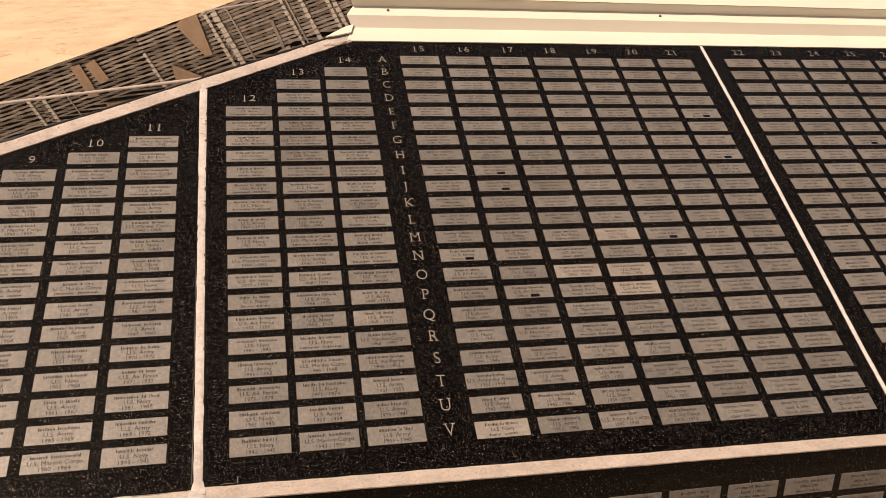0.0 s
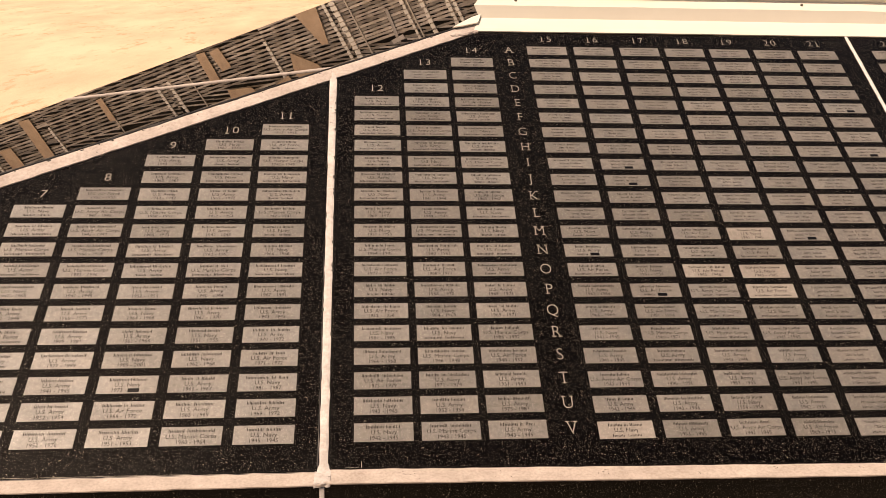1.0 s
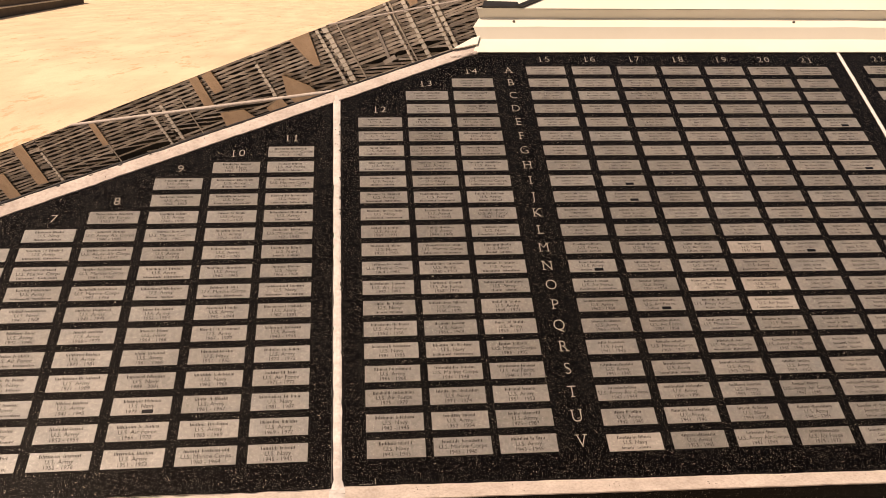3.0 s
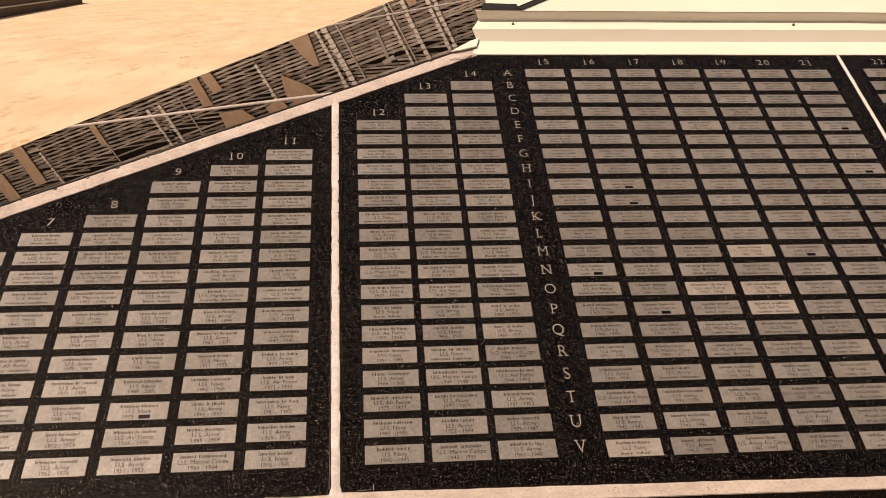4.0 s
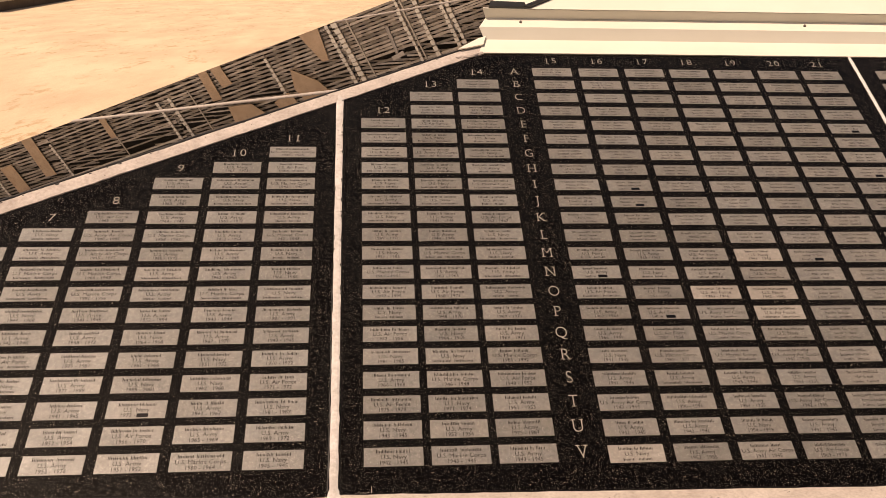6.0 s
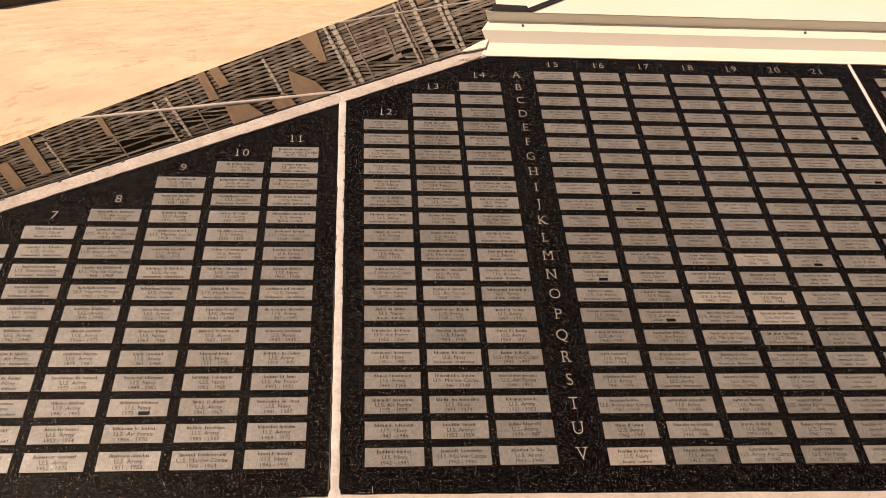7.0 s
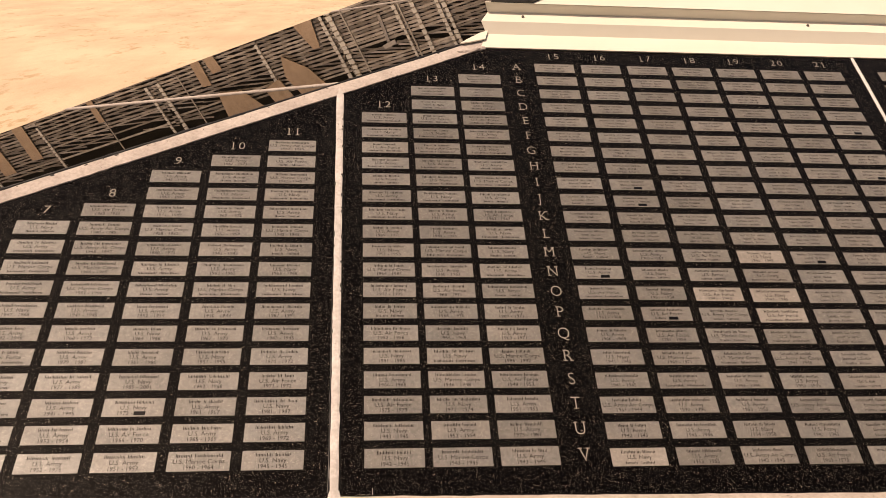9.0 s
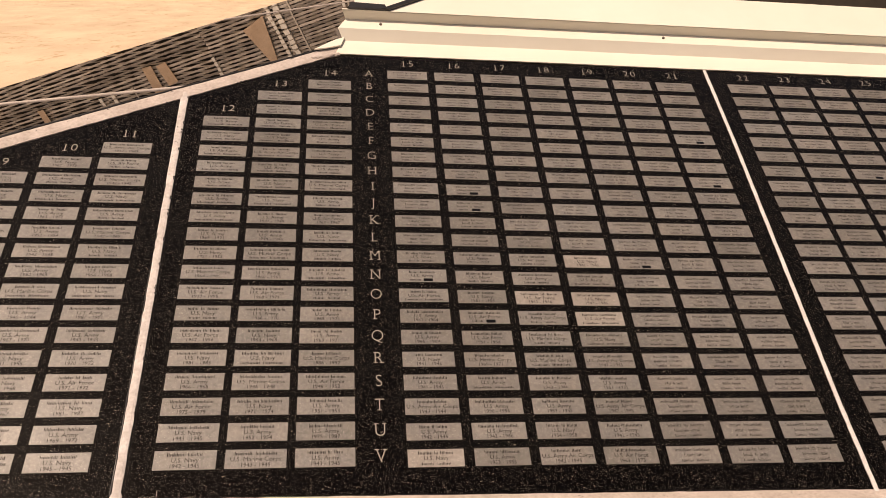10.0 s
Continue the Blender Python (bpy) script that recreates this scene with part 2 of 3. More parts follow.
def bars_line(bm, rng, total, z, h, fine=1.0):
    n = rng.choice((2, 2, 3))
    gap = 0.0038
    w = [rng.uniform(0.6, 1.4) for _ in range(n)]
    if n == 3:
        w[1] = 0.3
    k = (total - gap * (n - 1)) / sum(w)
    x = -total / 2
    for wi in w:
        word(bm, rng, x, x + wi * k, z, h, fine)
        x += wi * k + gap


PW, PH = 0.1003, 0.0345
COLS = {6: -0.795, 7: -0.676, 8: -0.557, 9: -0.438, 10: -0.319, 11: -0.200, 12: 0.0, 13: 0.1145, 14: 0.229}
for i in range(7):
    COLS[15 + i] = 0.418 + 0.1157 * i
for i in range(6):
    COLS[22 + i] = 1.2998 + 0.1157 * i
FIRST = {6: 12, 7: 11, 8: 10, 9: 8, 10: 7, 11: 6, 12: 4, 13: 2, 14: 1}
PITCH, TOP = 0.05017, 1.086
LETTERS = "ABCDEFGHIJKLMNOPQRSTUV"
SERVICE = {"N": "U.S. Navy", "A": "U.S. Army", "F": "U.S. Air Force", "M": "U.S. Marine Corps", "C": "U.S. Army Air Corps"}
# What can be read, from the bottom row upwards: branch and years.
READ = {
    8: "A1952-1976 A1952-1954 A1941-1945 A1977-1989 A1979-1981 A1968-1973 A1941-1945 M1991-1996 M1966-1969 C1945-1947 C1940-1945 F1953-1955",
    9: "A1951-1953 F1966-1970 N1973- N1989-2001 A1961-1966 N1964-1968 A1952-1954 A A A1960-1973 M1958-1962 A1944-1949 A1963-1967 A1943-1973",
    10: "M1960-1964 A1965-1969 A1961-1967 N1962-1968 N1951-1955 A1967-1970 A1940-1944 M A1962-1965 A1942-1945 A1952-1954 A1965-1972 N A N1967-1973",
    11: "N1945-1945 A1969-1972 N1981-1987 F1971-1972 A1970-1972 A1943-1945 A1987-1991 N N1966-1968 N M1942-1945 A N M1942-1945 F C1942-1945",
    12: "N1942-1945 N1943-1945 F1975-1979 A1966-1968 N1981-1985 F1952-1956 N F1977-1995 M1964-1985 N1951-1955 A1969-1971 N A N A F N A",
    13: "M1943-1945 A1952-1954 N1971-1974 M1946-1948 N N1964-1969 A1968-1970 F1968-1971 A1960-1963 M A1944-1946 A1941-1944 N N A C N F",
    14: "A1943-1945 A1975-1987 A1951-1953 F1948-1952 M1986-1992 A1969-1971 A1969-1971 A A N N F1963-1967 A M A N A F N",
    15: "N A1942-1945 C1943-1944 A1941-1945 N1941-1945 A1966-1969 A1962-1964 F A N",
    16: "A1953-1955 A1943-1946 A1990-1996 A M1969-1971 F1951-1954 F N1951-1954 N A1965-1967",
    17: "C1942-1945 N1954-1958 A1953-1955 A1943-1946 M M C F1943-1946 A F",
    18: "F1969-1973 A1942-1945 C1942-1945 A1953-1955 C1941-1945 N F N1943-1945 A N1941-1945",
    7: "A A A N F A1942-1946 N1947-1968 A M A N",
}
BLOCKED = {(16, "I"), (16, "J"), (15, "N"), (16, "P"), (19, "M"), (21, "E"), (21, "H"), (24, "G"), (9, "T")}
BRIGHT = {(18, "M"), (17, "O"), (18, "O"), (18, "P"), (15, "V")}
# width and height of the eastern plaques against the others
SIZES = {15: (0.968, 0.955), 16: (0.968, 0.955), 17: (0.966, 0.96), 18: (0.962, 0.97), 19: (0.966, 0.985), 20: (0.968, 1.0), 21: (0.966, 1.015), 22: (0.985, 1.025)}
shared = {}


def plaque_mesh(mat):
    key = mat.name
    if key not in shared:
        bm = boxed(-PW / 2, PW / 2, -0.0006, 0.004, -PH / 2, PH / 2)
        shared[key] = mesh_of(bm, "plaque", mat)
    return shared[key]


def inscription(entry, blocked, variant):
    key = (entry, blocked, variant)
    if key in shared:
        return shared[key]
    rng = random.Random(repr(key))
    bm = bmesh.new()
    bars_line(bm, rng, rng.uniform(0.052, 0.078), 0.0098, 0.0062, 0.9 if entry else 0.62)
    if entry:
        add_text(bm, SERVICE[entry[0]], 0.0112, 0, -0.0007)
    else:
        bars_line(bm, rng, rng.uniform(0.034, 0.062), -0.0007, 0.0060, 0.62)
    years = entry[1:] if entry else ""
    if years and not blocked:
        add_text(bm, years.replace("-", " - "), 0.0102, 0, -0.0110)
    elif years:
        add_text(bm, years.replace("-", " -"), 0.0102, -0.013, -0.0110)
    else:
        x0 = -0.026 if not entry or blocked else rng.choice((-0.026, -0.038))
        word(bm, rng, x0, -0.004, -0.0110, 0.0052, 0.9 if entry else 0.62)
        if not blocked:
            word(bm, rng, 0.002, -x0, -0.0110, 0.0052, 0.9 if entry else 0.62)
    if blocked:
        bar(bm, 0.002, 0.021, -0.0112, 0.0075)
    me = shared[key] = mesh_of(bm, "inscription", INK)
    if blocked:
        me.materials.append(BLACK)
        me.polygons[len(me.polygons) - 1].material_index = 1
    return shared[key]


def add_plaque(parent, col, row, x, z, wide=1.0, high=1.0, count=[0]):
    """x, z: the plaque's middle on its panel."""
    count[0] += 1
    letter = LETTERS[row] if row is not None else ""
    bright = (col, letter) in BRIGHT
    p = part("plaque", plaque_mesh(FRESH if bright else ETCHED), None, parent,
             "paler, newly etched plaque" if bright else "", pose(x, 0, z))
    p.scale = ((1 + 0.037 * max(z, 0)) * wide, 1, high)
    entry = ""
    if col in READ and row is not None:
        words = READ[col].split()
        up = len(LETTERS) - 1 - row
        entry = words[up] if up < len(words) else ""
    tagged(part("inscription", inscription(entry, (col, letter) in BLOCKED, count[0] % 9), None, p), kind="stuff")
    return p


# ---- the sloping granite panels ----
HIP = lambda x: 0.982 + 0.54 * x  # the slope's left edge, under the mortar of the hip
FOOT, HEAD = -0.055, 1.16
JL, JR = -0.0494, 1.2505


def panel(outline, label):
    """An upright outline in x and z, 30 mm thick, laid on the slope."""
    p = part("granite_panel", prism([(fan(x, z), z) for x, z in outline], 1, 0.0, 0.03), GRANITE, at=FACE)
    return tagged(p, label, "memorial panel", "sloping granite panels")


LOW = FOOT - 0.030  # bedded in the ledge, which falls a little to the east
left = panel([(-1.95, FOOT), (JL - 0.002, FOOT), (JL - 0.002, HIP(JL)), (-1.95, HIP(-1.95) + 0.02)],
             "black speckled granite panel with stepped columns of etched plaques")
middle = panel([(JL + 0.002, LOW), (JR - 0.002, LOW), (JR - 0.002, HEAD), (0.33, HEAD), (JL + 0.002, HIP(JL))],
               "black speckled granite panel with lettered rows of etched plaques")
right = panel([(JR + 0.002, LOW), (2.05, LOW), (2.05, HEAD), (JR + 0.002, HEAD)],
              "black speckled granite panel with full columns of etched plaques")

for col, x in COLS.items():
    owner = left if col < 12 else middle if col < 22 else right
    first = FIRST.get(col, 0)
    for row in range(first, 22):
        z = TOP - PITCH * row - PH / 2
        wide, high = SIZES[min(col, 22)] if col > 14 else (1.0, 1.0)
        dx, dz = drift(x, z)
        add_plaque(owner, col, row, fan(x + PW * wide / 2, z) + dx, z + sag(x, z) + dz - PH * (1 - high) / 2, wide, high)
    zt = TOP - PITCH * first + 0.029
    word_w = 0.0190
    bm = bmesh.new()
    for k, ch in enumerate(str(col)):
        xo = (k - (len(str(col)) - 1) / 2) * word_w
        add_text(bm, ch, 0.0312, xo, 0, -0.0006, 1.0, 0.0005, 6)
        if ch == "1":
            bar(bm, xo - 0.0036, xo + 0.0046, -0.0100, 0.0016, -0.0007)
    dx, dz = drift(x, zt)
    part("column_number", bm, PALE, owner, at=pose(fan(x + PW / 2, zt) + dx, 0, zt + dz))
# where the strokes of each letter end in a serif: t and b for top and foot, l, c, r along it
SERIF = dict(A="bl br", B="tl bl", D="tl bl", E="tl bl", F="tl bl", H="tl tr bl br", I="tc bc", J="tr", K="tl tr bl br", L="tl bl",
             M="tl tr bl br", N="tl tr bl", P="tl bl", R="tl bl br", T="bc", U="tl tr", V="tl tr", X="")
for row, letter in enumerate(LETTERS):
    z = TOP - PITCH * row - PH / 2
    bm = bmesh.new()
    add_text(bm, letter, 0.0364, 0, 0, -0.0006, 1.0, 0.0007, 6, 0.85)
    xs, zs = [v.co.x for v in bm.verts], [v.co.z for v in bm.verts]
    for code in SERIF.get(letter, "").split():
        xc = {"l": min(xs) + 0.0014, "c": 0.0, "r": max(xs) - 0.0014}[code[1]]
        zc = max(zs) - 0.0006 if code[0] == "t" else min(zs) + 0.0006
        bar(bm, xc - 0.0038, xc + 0.0038, zc, 0.0014, -0.0007)
    part("row_letter", bm, PALE, middle, at=pose(0.371 + 0.0018 * ease(1.0, 0.6, z), 0, z + sag(0.371, z)))


bm = bmesh.new()
bar(bm, 0.0128, 0.0136, -0.0425, 0.011, -0.0006)
for k in range(9):
    bar(bm, -0.014 + 0.0027 * k, -0.0122 + 0.0027 * k, -0.0480 + 0.0006 * (k % 3), 0.0006, -0.0006)
part("scratch", bm, PALE, middle, "small pale scratch near the foot")


# ---- mortar joints ----
def strip(name, points, thick, mat, label, at=FACE, jitter=0.0006, seed=1, step=0.018):
    """A hand-pointed mortar strip: edges that wander, a slightly rounded back. points: (x, z, half width) along its run."""
    rng = random.Random(seed)
    bm = bmesh.new()
    rows = []
    for leg, ((xa, za, wa), (xb, zb, wb)) in enumerate(zip(points, points[1:])):
        d = Vector((xb - xa, zb - za))
        n = max(2, int(d.length / step))
        side = Vector((-d.y, d.x)).normalized()
        for i in range(1 if leg else 0, n + 1):
            f = i / n
            c = Vector((xa, za)) + d * f
            w = wa + (wb - wa) * f
            ring = []
            for k, (off, y) in enumerate(((-1, 0.006), (-0.92, -thick * 0.6), (-0.4, -thick), (0.4, -thick), (0.92, -thick * 0.6), (1, 0.006))):
                o = off * w + (rng.gauss(0, jitter) if k in (0, 1, 4, 5) else 0)
                q = c + side * o
                ring.append(bm.verts.new((q.x, y + rng.gauss(0, jitter * 0.25), q.y)))
            rows.append(ring)
    for a, b in zip(rows, rows[1:]):
        for k in range(5):
            bm.faces.new((a[k], a[k + 1], b[k + 1], b[k]))
    bm.faces.new(rows[0])
    bm.faces.new(rows[-1][::-1])
    bmesh.ops.recalc_face_normals(bm, faces=bm.faces)
    ob = part(name, bm, mat, at=at)
    return tagged(ob, label, "mortar joint", kind="structure")


west = strip("trim_joint_west", [(fan(JL, FOOT), FOOT, 0.0077), (fan(JL, 0.95), 0.965, 0.0088)], 0.003, JOINT, "pale hand-pointed mortar joint between granite panels", seed=3, jitter=0.00035)
strip("trim_joint_east", [(fan(JR, FOOT) - 0.0022, LOW, 0.0044), (fan(JR, 0.1) - 0.0030, 0.1, 0.0044), (fan(JR, 0.85) + 0.0046, 0.85, 0.0045), (fan(JR, HEAD), HEAD, 0.0045)], 0.003, WHITE_MORTAR, "pale narrow mortar joint between granite panels", seed=4, jitter=0.0003)
hip = strip("trim_hip", [(-2.05, 0.999 + 0.54 * -2.05, 0.017), (0.30, 0.999 + 0.54 * 0.31, 0.0205)], 0.003, MORTAR, "wide pinkish mortar band along the sloping hip", seed=5)

strip("trim_hip_lump", [(0.226, 1.1215, 0.0045), (0.262, 1.132, 0.0075), (0.297, 1.1435, 0.005)], 0.006, MORTAR, "rough lump of mortar at the hip's upper end", seed=51, jitter=0.001, step=0.005)


def chips(owner, a, b, half, count, seed, top=-0.0046):
    """Dark broken places along both edges of a mortar joint that runs from a to b."""
    rng = random.Random(seed)
    d = Vector((b[0] - a[0], b[1] - a[1]))
    along, side = d.normalized(), Vector((-d.y, d.x)).normalized()
    for _ in range(count):
        c = Vector(a) + d * rng.random() + side * half * rng.choice((-1, 1)) * rng.uniform(0.78, 1.02)
        w, h = rng.uniform(0.0012, 0.0026), rng.uniform(0.002, 0.0058)
        ring = []
        for k in range(7):
            t = 2 * math.pi * k / 7
            r = rng.uniform(0.65, 1.1)
            ring.append(c + side * w * r * math.cos(t) + along * h * r * math.sin(t))
        bm = bmesh.new()
        lo = [bm.verts.new((p.x, 0.001, p.y)) for p in ring]
        up = [bm.verts.new((p.x, top, p.y)) for p in ring]
        bm.faces.new(up)
        for k in range(7):
            bm.faces.new((lo[k], lo[(k + 1) % 7], up[(k + 1) % 7], up[k]))
        bmesh.ops.recalc_face_normals(bm, faces=bm.faces)
        part("chip", bm, SEAL_SHADE, owner, "dark broken chip at the joint's edge")


chips(west, (fan(JL, 0.0), 0.0), (fan(JL, 0.95), 0.95), 0.0082, 26, 41, -0.0026)
chips(hip, (-0.9, 0.999 - 0.54 * 0.9), (0.28, 0.999 + 0.54 * 0.28), 0.0185, 34, 42, -0.0026)

# ---- plinth: ledge and upright lower face ----
SAND_Z = BASE + 0.075
def ledge_top(x):
    return BASE - 0.0275 if x < -0.05 else BASE - 0.0258 - 0.0070 * x


def ledge_front(x):
    return -0.0802 if x < -0.05 else -0.0790 - 0.0080 * x


def ledge_piece(xa, xb, seed):
    """A length of the ledge: a thin rounded nosing, set back below, its edges a little worn."""
    rng = random.Random(seed)
    bm = bmesh.new()
    n = int((xb - xa) / 0.022)
    rows = []
    for k in range(n + 1):
        x = xa + (xb - xa) * k / n
        f, h = ledge_front(x) + rng.gauss(0, 0.00035), ledge_top(x) + rng.gauss(0, 0.0002)
        rows.append([bm.verts.new((x, y, z)) for y, z in ((-0.065, h - 0.03), (-0.065, h - 0.0042), (f + 0.0004, h - 0.0038), (f, h - 0.0015), (f + 0.0016, h), (-0.03, h), (-0.03, h - 0.03))])
    for a, b in zip(rows, rows[1:]):
        for k in range(7):
            bm.faces.new((a[k], a[(k + 1) % 7], b[(k + 1) % 7], b[k]))
    bm.faces.new(rows[0])
    bm.faces.new(rows[-1][::-1])
    bmesh.ops.recalc_face_normals(bm, faces=bm.faces)
    return tagged(part("trim_ledge", bm, LEDGE), "pale sunlit stone ledge under the granite panels", "ledge", kind="structure")


ledge_piece(-2.1, -0.0505, 9)
ledge = ledge_piece(-0.0485, 2.3, 10)
bm = bmesh.new()
rng = random.Random(31)
for xc, n, wide in ((0.095, 10, 0.018), (0.25, 4, 0.03), (0.41, 4, 0.012), (0.575, 5, 0.016), (0.70, 3, 0.04), (0.87, 3, 0.02), (1.08, 4, 0.03)):
    for k in range(n):
        x, w, y = xc + rng.uniform(-wide, wide), rng.uniform(0.0008, 0.0035), rng.uniform(-0.013, 0.010) - 0.062
        up = rng.random() < 0.5
        bm.faces.new([bm.verts.new((x + (b * 0.0007 if up else a * w), y + (a * w if up else b * 0.0006) + a * rng.uniform(-0.001, 0.001), ledge_top(x) + 0.0012)) for a, b in ((-1, 0), (0, -1), (1, 0), (0, 1))])
part("scuff", bm, SEAL_SHADE, ledge, "small dark scuff marks")
# shadow line between hip mortar and polished slabs, painted as a black strip
strip("trim_hip_seal", [(-2.05, 1.0235 + 0.54 * -2.05, 0.003), (0.26, 1.0255 + 0.54 * 0.26, 0.0035)], 0.004, SEAL_SHADE, "thin black strip in place of the shadow line above the hip mortar", seed=11, jitter=0.0008)
for xa, xb in ((-2.1, -0.052), (-0.048, 2.3)):
    low = part("plinth_panel", prism([(xa, 0.02), (xb, 0.02), (xb, ledge_top(xb) - 0.0035), (xa, ledge_top(xa) - 0.0035)], 1, -0.0755, -0.064), GRANITE)
    tagged(low, "upright black granite plinth panel in shade under the ledge", "plinth panel", "plinth panels")
# gap shadow at the joint's left edge, laid on as a narrow black strip
strip("trim_joint_gap", [(fan(JL, 0) - 0.0090, FOOT + 0.012, 0.0014), (fan(JL, 0.15) - 0.0090, 0.15, 0.0011), (fan(JL, 0.42) - 0.0094, 0.42, 0.0004)], 0.0008, SEAL_SHADE, "dark strip painting the shadow in the gap beside the mortar joint", seed=63, jitter=0.0003)
strip("trim_foot_seal", [(-1.93, FOOT + 0.0012, 0.0019), (-0.062, FOOT - 0.0008, 0.0012)], 0.0012, SEAL_SHADE, "dark open joint between granite panel and ledge", seed=61, jitter=0.0004)
# highlight on the panel's polished lower arris, painted as a pale sliver
bm = bmesh.new()
bm.faces.new([bm.verts.new((x, -0.0006, z)) for x, z in ((-1.88, FOOT + 0.0048), (-0.26, FOOT + 0.0024), (-0.26, FOOT + 0.0028), (-1.88, FOOT + 0.0058))])
part("worn_edge", bm, PALE, left, "thin pale painted highlight on the arris along the panel's foot")
strip("trim_joint_foot", [(fan(JL, FOOT), FOOT + 0.014, 0.0076), (fan(JL, FOOT), FOOT - 0.004, 0.0150)], 0.0045, JOINT, "lump of mortar where the joint meets the ledge", seed=15, step=0.003)
strip("trim_ledge_lump", [(-0.062, 0.0, 0.0180), (-0.036, 0.0, 0.0172)], 0.0028, JOINT, "rough lump of mortar across the ledge", at=pose(0, -0.0622, BASE - 0.0275, -90), jitter=0.0007, seed=17, step=0.004)
joint = part("trim_plinth_joint", boxed(-0.0535, -0.0455, -0.0780, -0.05, 0.02, BASE - 0.036, bevel=0.001), WHITE_MORTAR)
tagged(joint, "pale mortar joint in the plinth", "mortar joint", kind="structure")
for i in range(-3, 9):
    for k in range(2):
        x, z = 0.757 + 0.1155 * i + PW / 2, BASE - 0.0984 - 0.0495 * k - PH / 2
        p = part("plaque", plaque_mesh(ETCHED), None, low, at=pose(x, -0.0760, z))
        tagged(part("inscription", inscription("", False, (i * 2 + k) % 9), None, p), kind="stuff")

# ---- the polished face behind the hip ----
BN = Vector((-0.239, -0.0753, 0.968)).normalized()
B0 = Vector((-0.76, 0.523, 0.314 + BASE))


def on_b(x, y):
    return B0.z - (BN.x * (x - B0.x) + BN.y * (y - B0.y)) / BN.z


def b_slab(name, plan, thick, mat, lift=0.0, tilt=(0, 0)):
    bm = bmesh.new()
    cx, cy = plan[0]
    up = [bm.verts.new((x, y, on_b(x, y) + lift + tilt[0] * (x - cx) + tilt[1] * (y - cy))) for x, y in plan]
    lo = [bm.verts.new((v.co.x, v.co.y, v.co.z - thick)) for v in up]
    bm.faces.new(up)
    bm.faces.new(lo[::-1])
    n = len(up)
    for i in range(n):
        j = (i + 1) % n
        bm.faces.new((up[i], lo[i], lo[j], up[j]))
    bmesh.ops.recalc_face_normals(bm, faces=bm.faces)
    return part(name, bm, mat)


def hip_y(x):
    return 0.881 + 0.4717 * x


def far_y(x):
    return 2.42 + 1.2 * x


def cut(x0, y0, slope=-0.62):
    """Where a joint through x0, y0 meets the far edge."""
    x = (2.42 - (y0 - slope * x0)) / (slope - 1.2)
    return x, far_y(x)


JA = (-0.075, hip_y(-0.075))
JAf = cut(-0.075, 0.846)
JB = (0.62, 1.81)
JBf = cut(-0.114, 2.22)
slab_label = "mirror-polished black granite slab sloping away behind the hip"
for plan, tilt in (
    ([(-2.05, hip_y(-2.05)), JA, JAf, (-2.05, far_y(-2.05))], (0, 0)),
    ([JA, (0.45, hip_y(0.45)), JB, JBf, JAf], (0, 0)),
    ([JB, (0.62, far_y(0.62)), JBf], (0.004, 0.002)),
):
    tagged(b_slab("polished_slab", plan, 0.03, MIRROR, tilt=tilt), slab_label, "granite slab", "polished slabs behind the hip")


def b_joint(a, b, w, name):
    d = Vector((b[0] - a[0], b[1] - a[1])).normalized()
    s = Vector((-d.y, d.x)) * w / 2
    plan = [(a[0] - s.x, a[1] - s.y), (a[0] + s.x, a[1] + s.y), (b[0] + s.x, b[1] + s.y), (b[0] - s.x, b[1] - s.y)]
    tagged(b_slab(name, plan, 0.02, MORTAR, lift=0.0025), "pale mortar joint between polished slabs", "mortar joint", kind="structure")


b_joint(JA, JAf, 0.014, "trim_slab_joint")
b_joint(JB, JBf, 0.010, "trim_slab_joint")
# masonry core that carries the slabs
core = bmesh.new()
top = [(-2.0, hip_y(-2.0) + 0.01), (0.44, hip_y(0.44) + 0.03), (0.60, 1.75), (0.60, far_y(0.60) - 0.05), (-1.98, far_y(-1.98) - 0.0)]
up = [core.verts.new((x, y, on_b(x, y) - 0.035)) for x, y in top]
lo = [core.verts.new((x, y, SAND_Z - 0.3)) for x, y in top]
core.faces.new(up)
core.faces.new(lo[::-1])
for i in range(5):
    j = (i + 1) % 5
    core.faces.new((up[i], lo[i], lo[j], up[j]))
bmesh.ops.recalc_face_normals(core, faces=core.faces)
tagged(part("masonry_core", core, PAVING), "plain masonry core under the polished slabs", "wall", kind="structure")

tagged(part("masonry_core", prism([(-0.045, 0.02), (-0.045, BASE - 0.045), (0.98, BASE + 0.555), (1.25, BASE + 0.55), (1.25, SAND_Z - 0.3)], 0, 0.40, 2.09), PAVING),
       "plain masonry core under the sloping panels", "wall", kind="structure")

# ---- cream metal capping above the panels ----
sn, cs = math.sin(radians(59)), math.cos(radians(59))


def rise(p, h):
    return (p[0] - sn * h, p[1] + cs * h)


c1a = (-0.004, 1.143)
c1b = (-0.004, 1.2005)
c2a = rise((-0.004, 1.206), 0.029)
c2b = (c2a[0], c2a[1] + 0.041)
c3a = (c2b[0] - 0.0297, c2b[1])  # leans out, its face turned to the ground
c3b = (c3a[0], c3a[1] + 0.148)


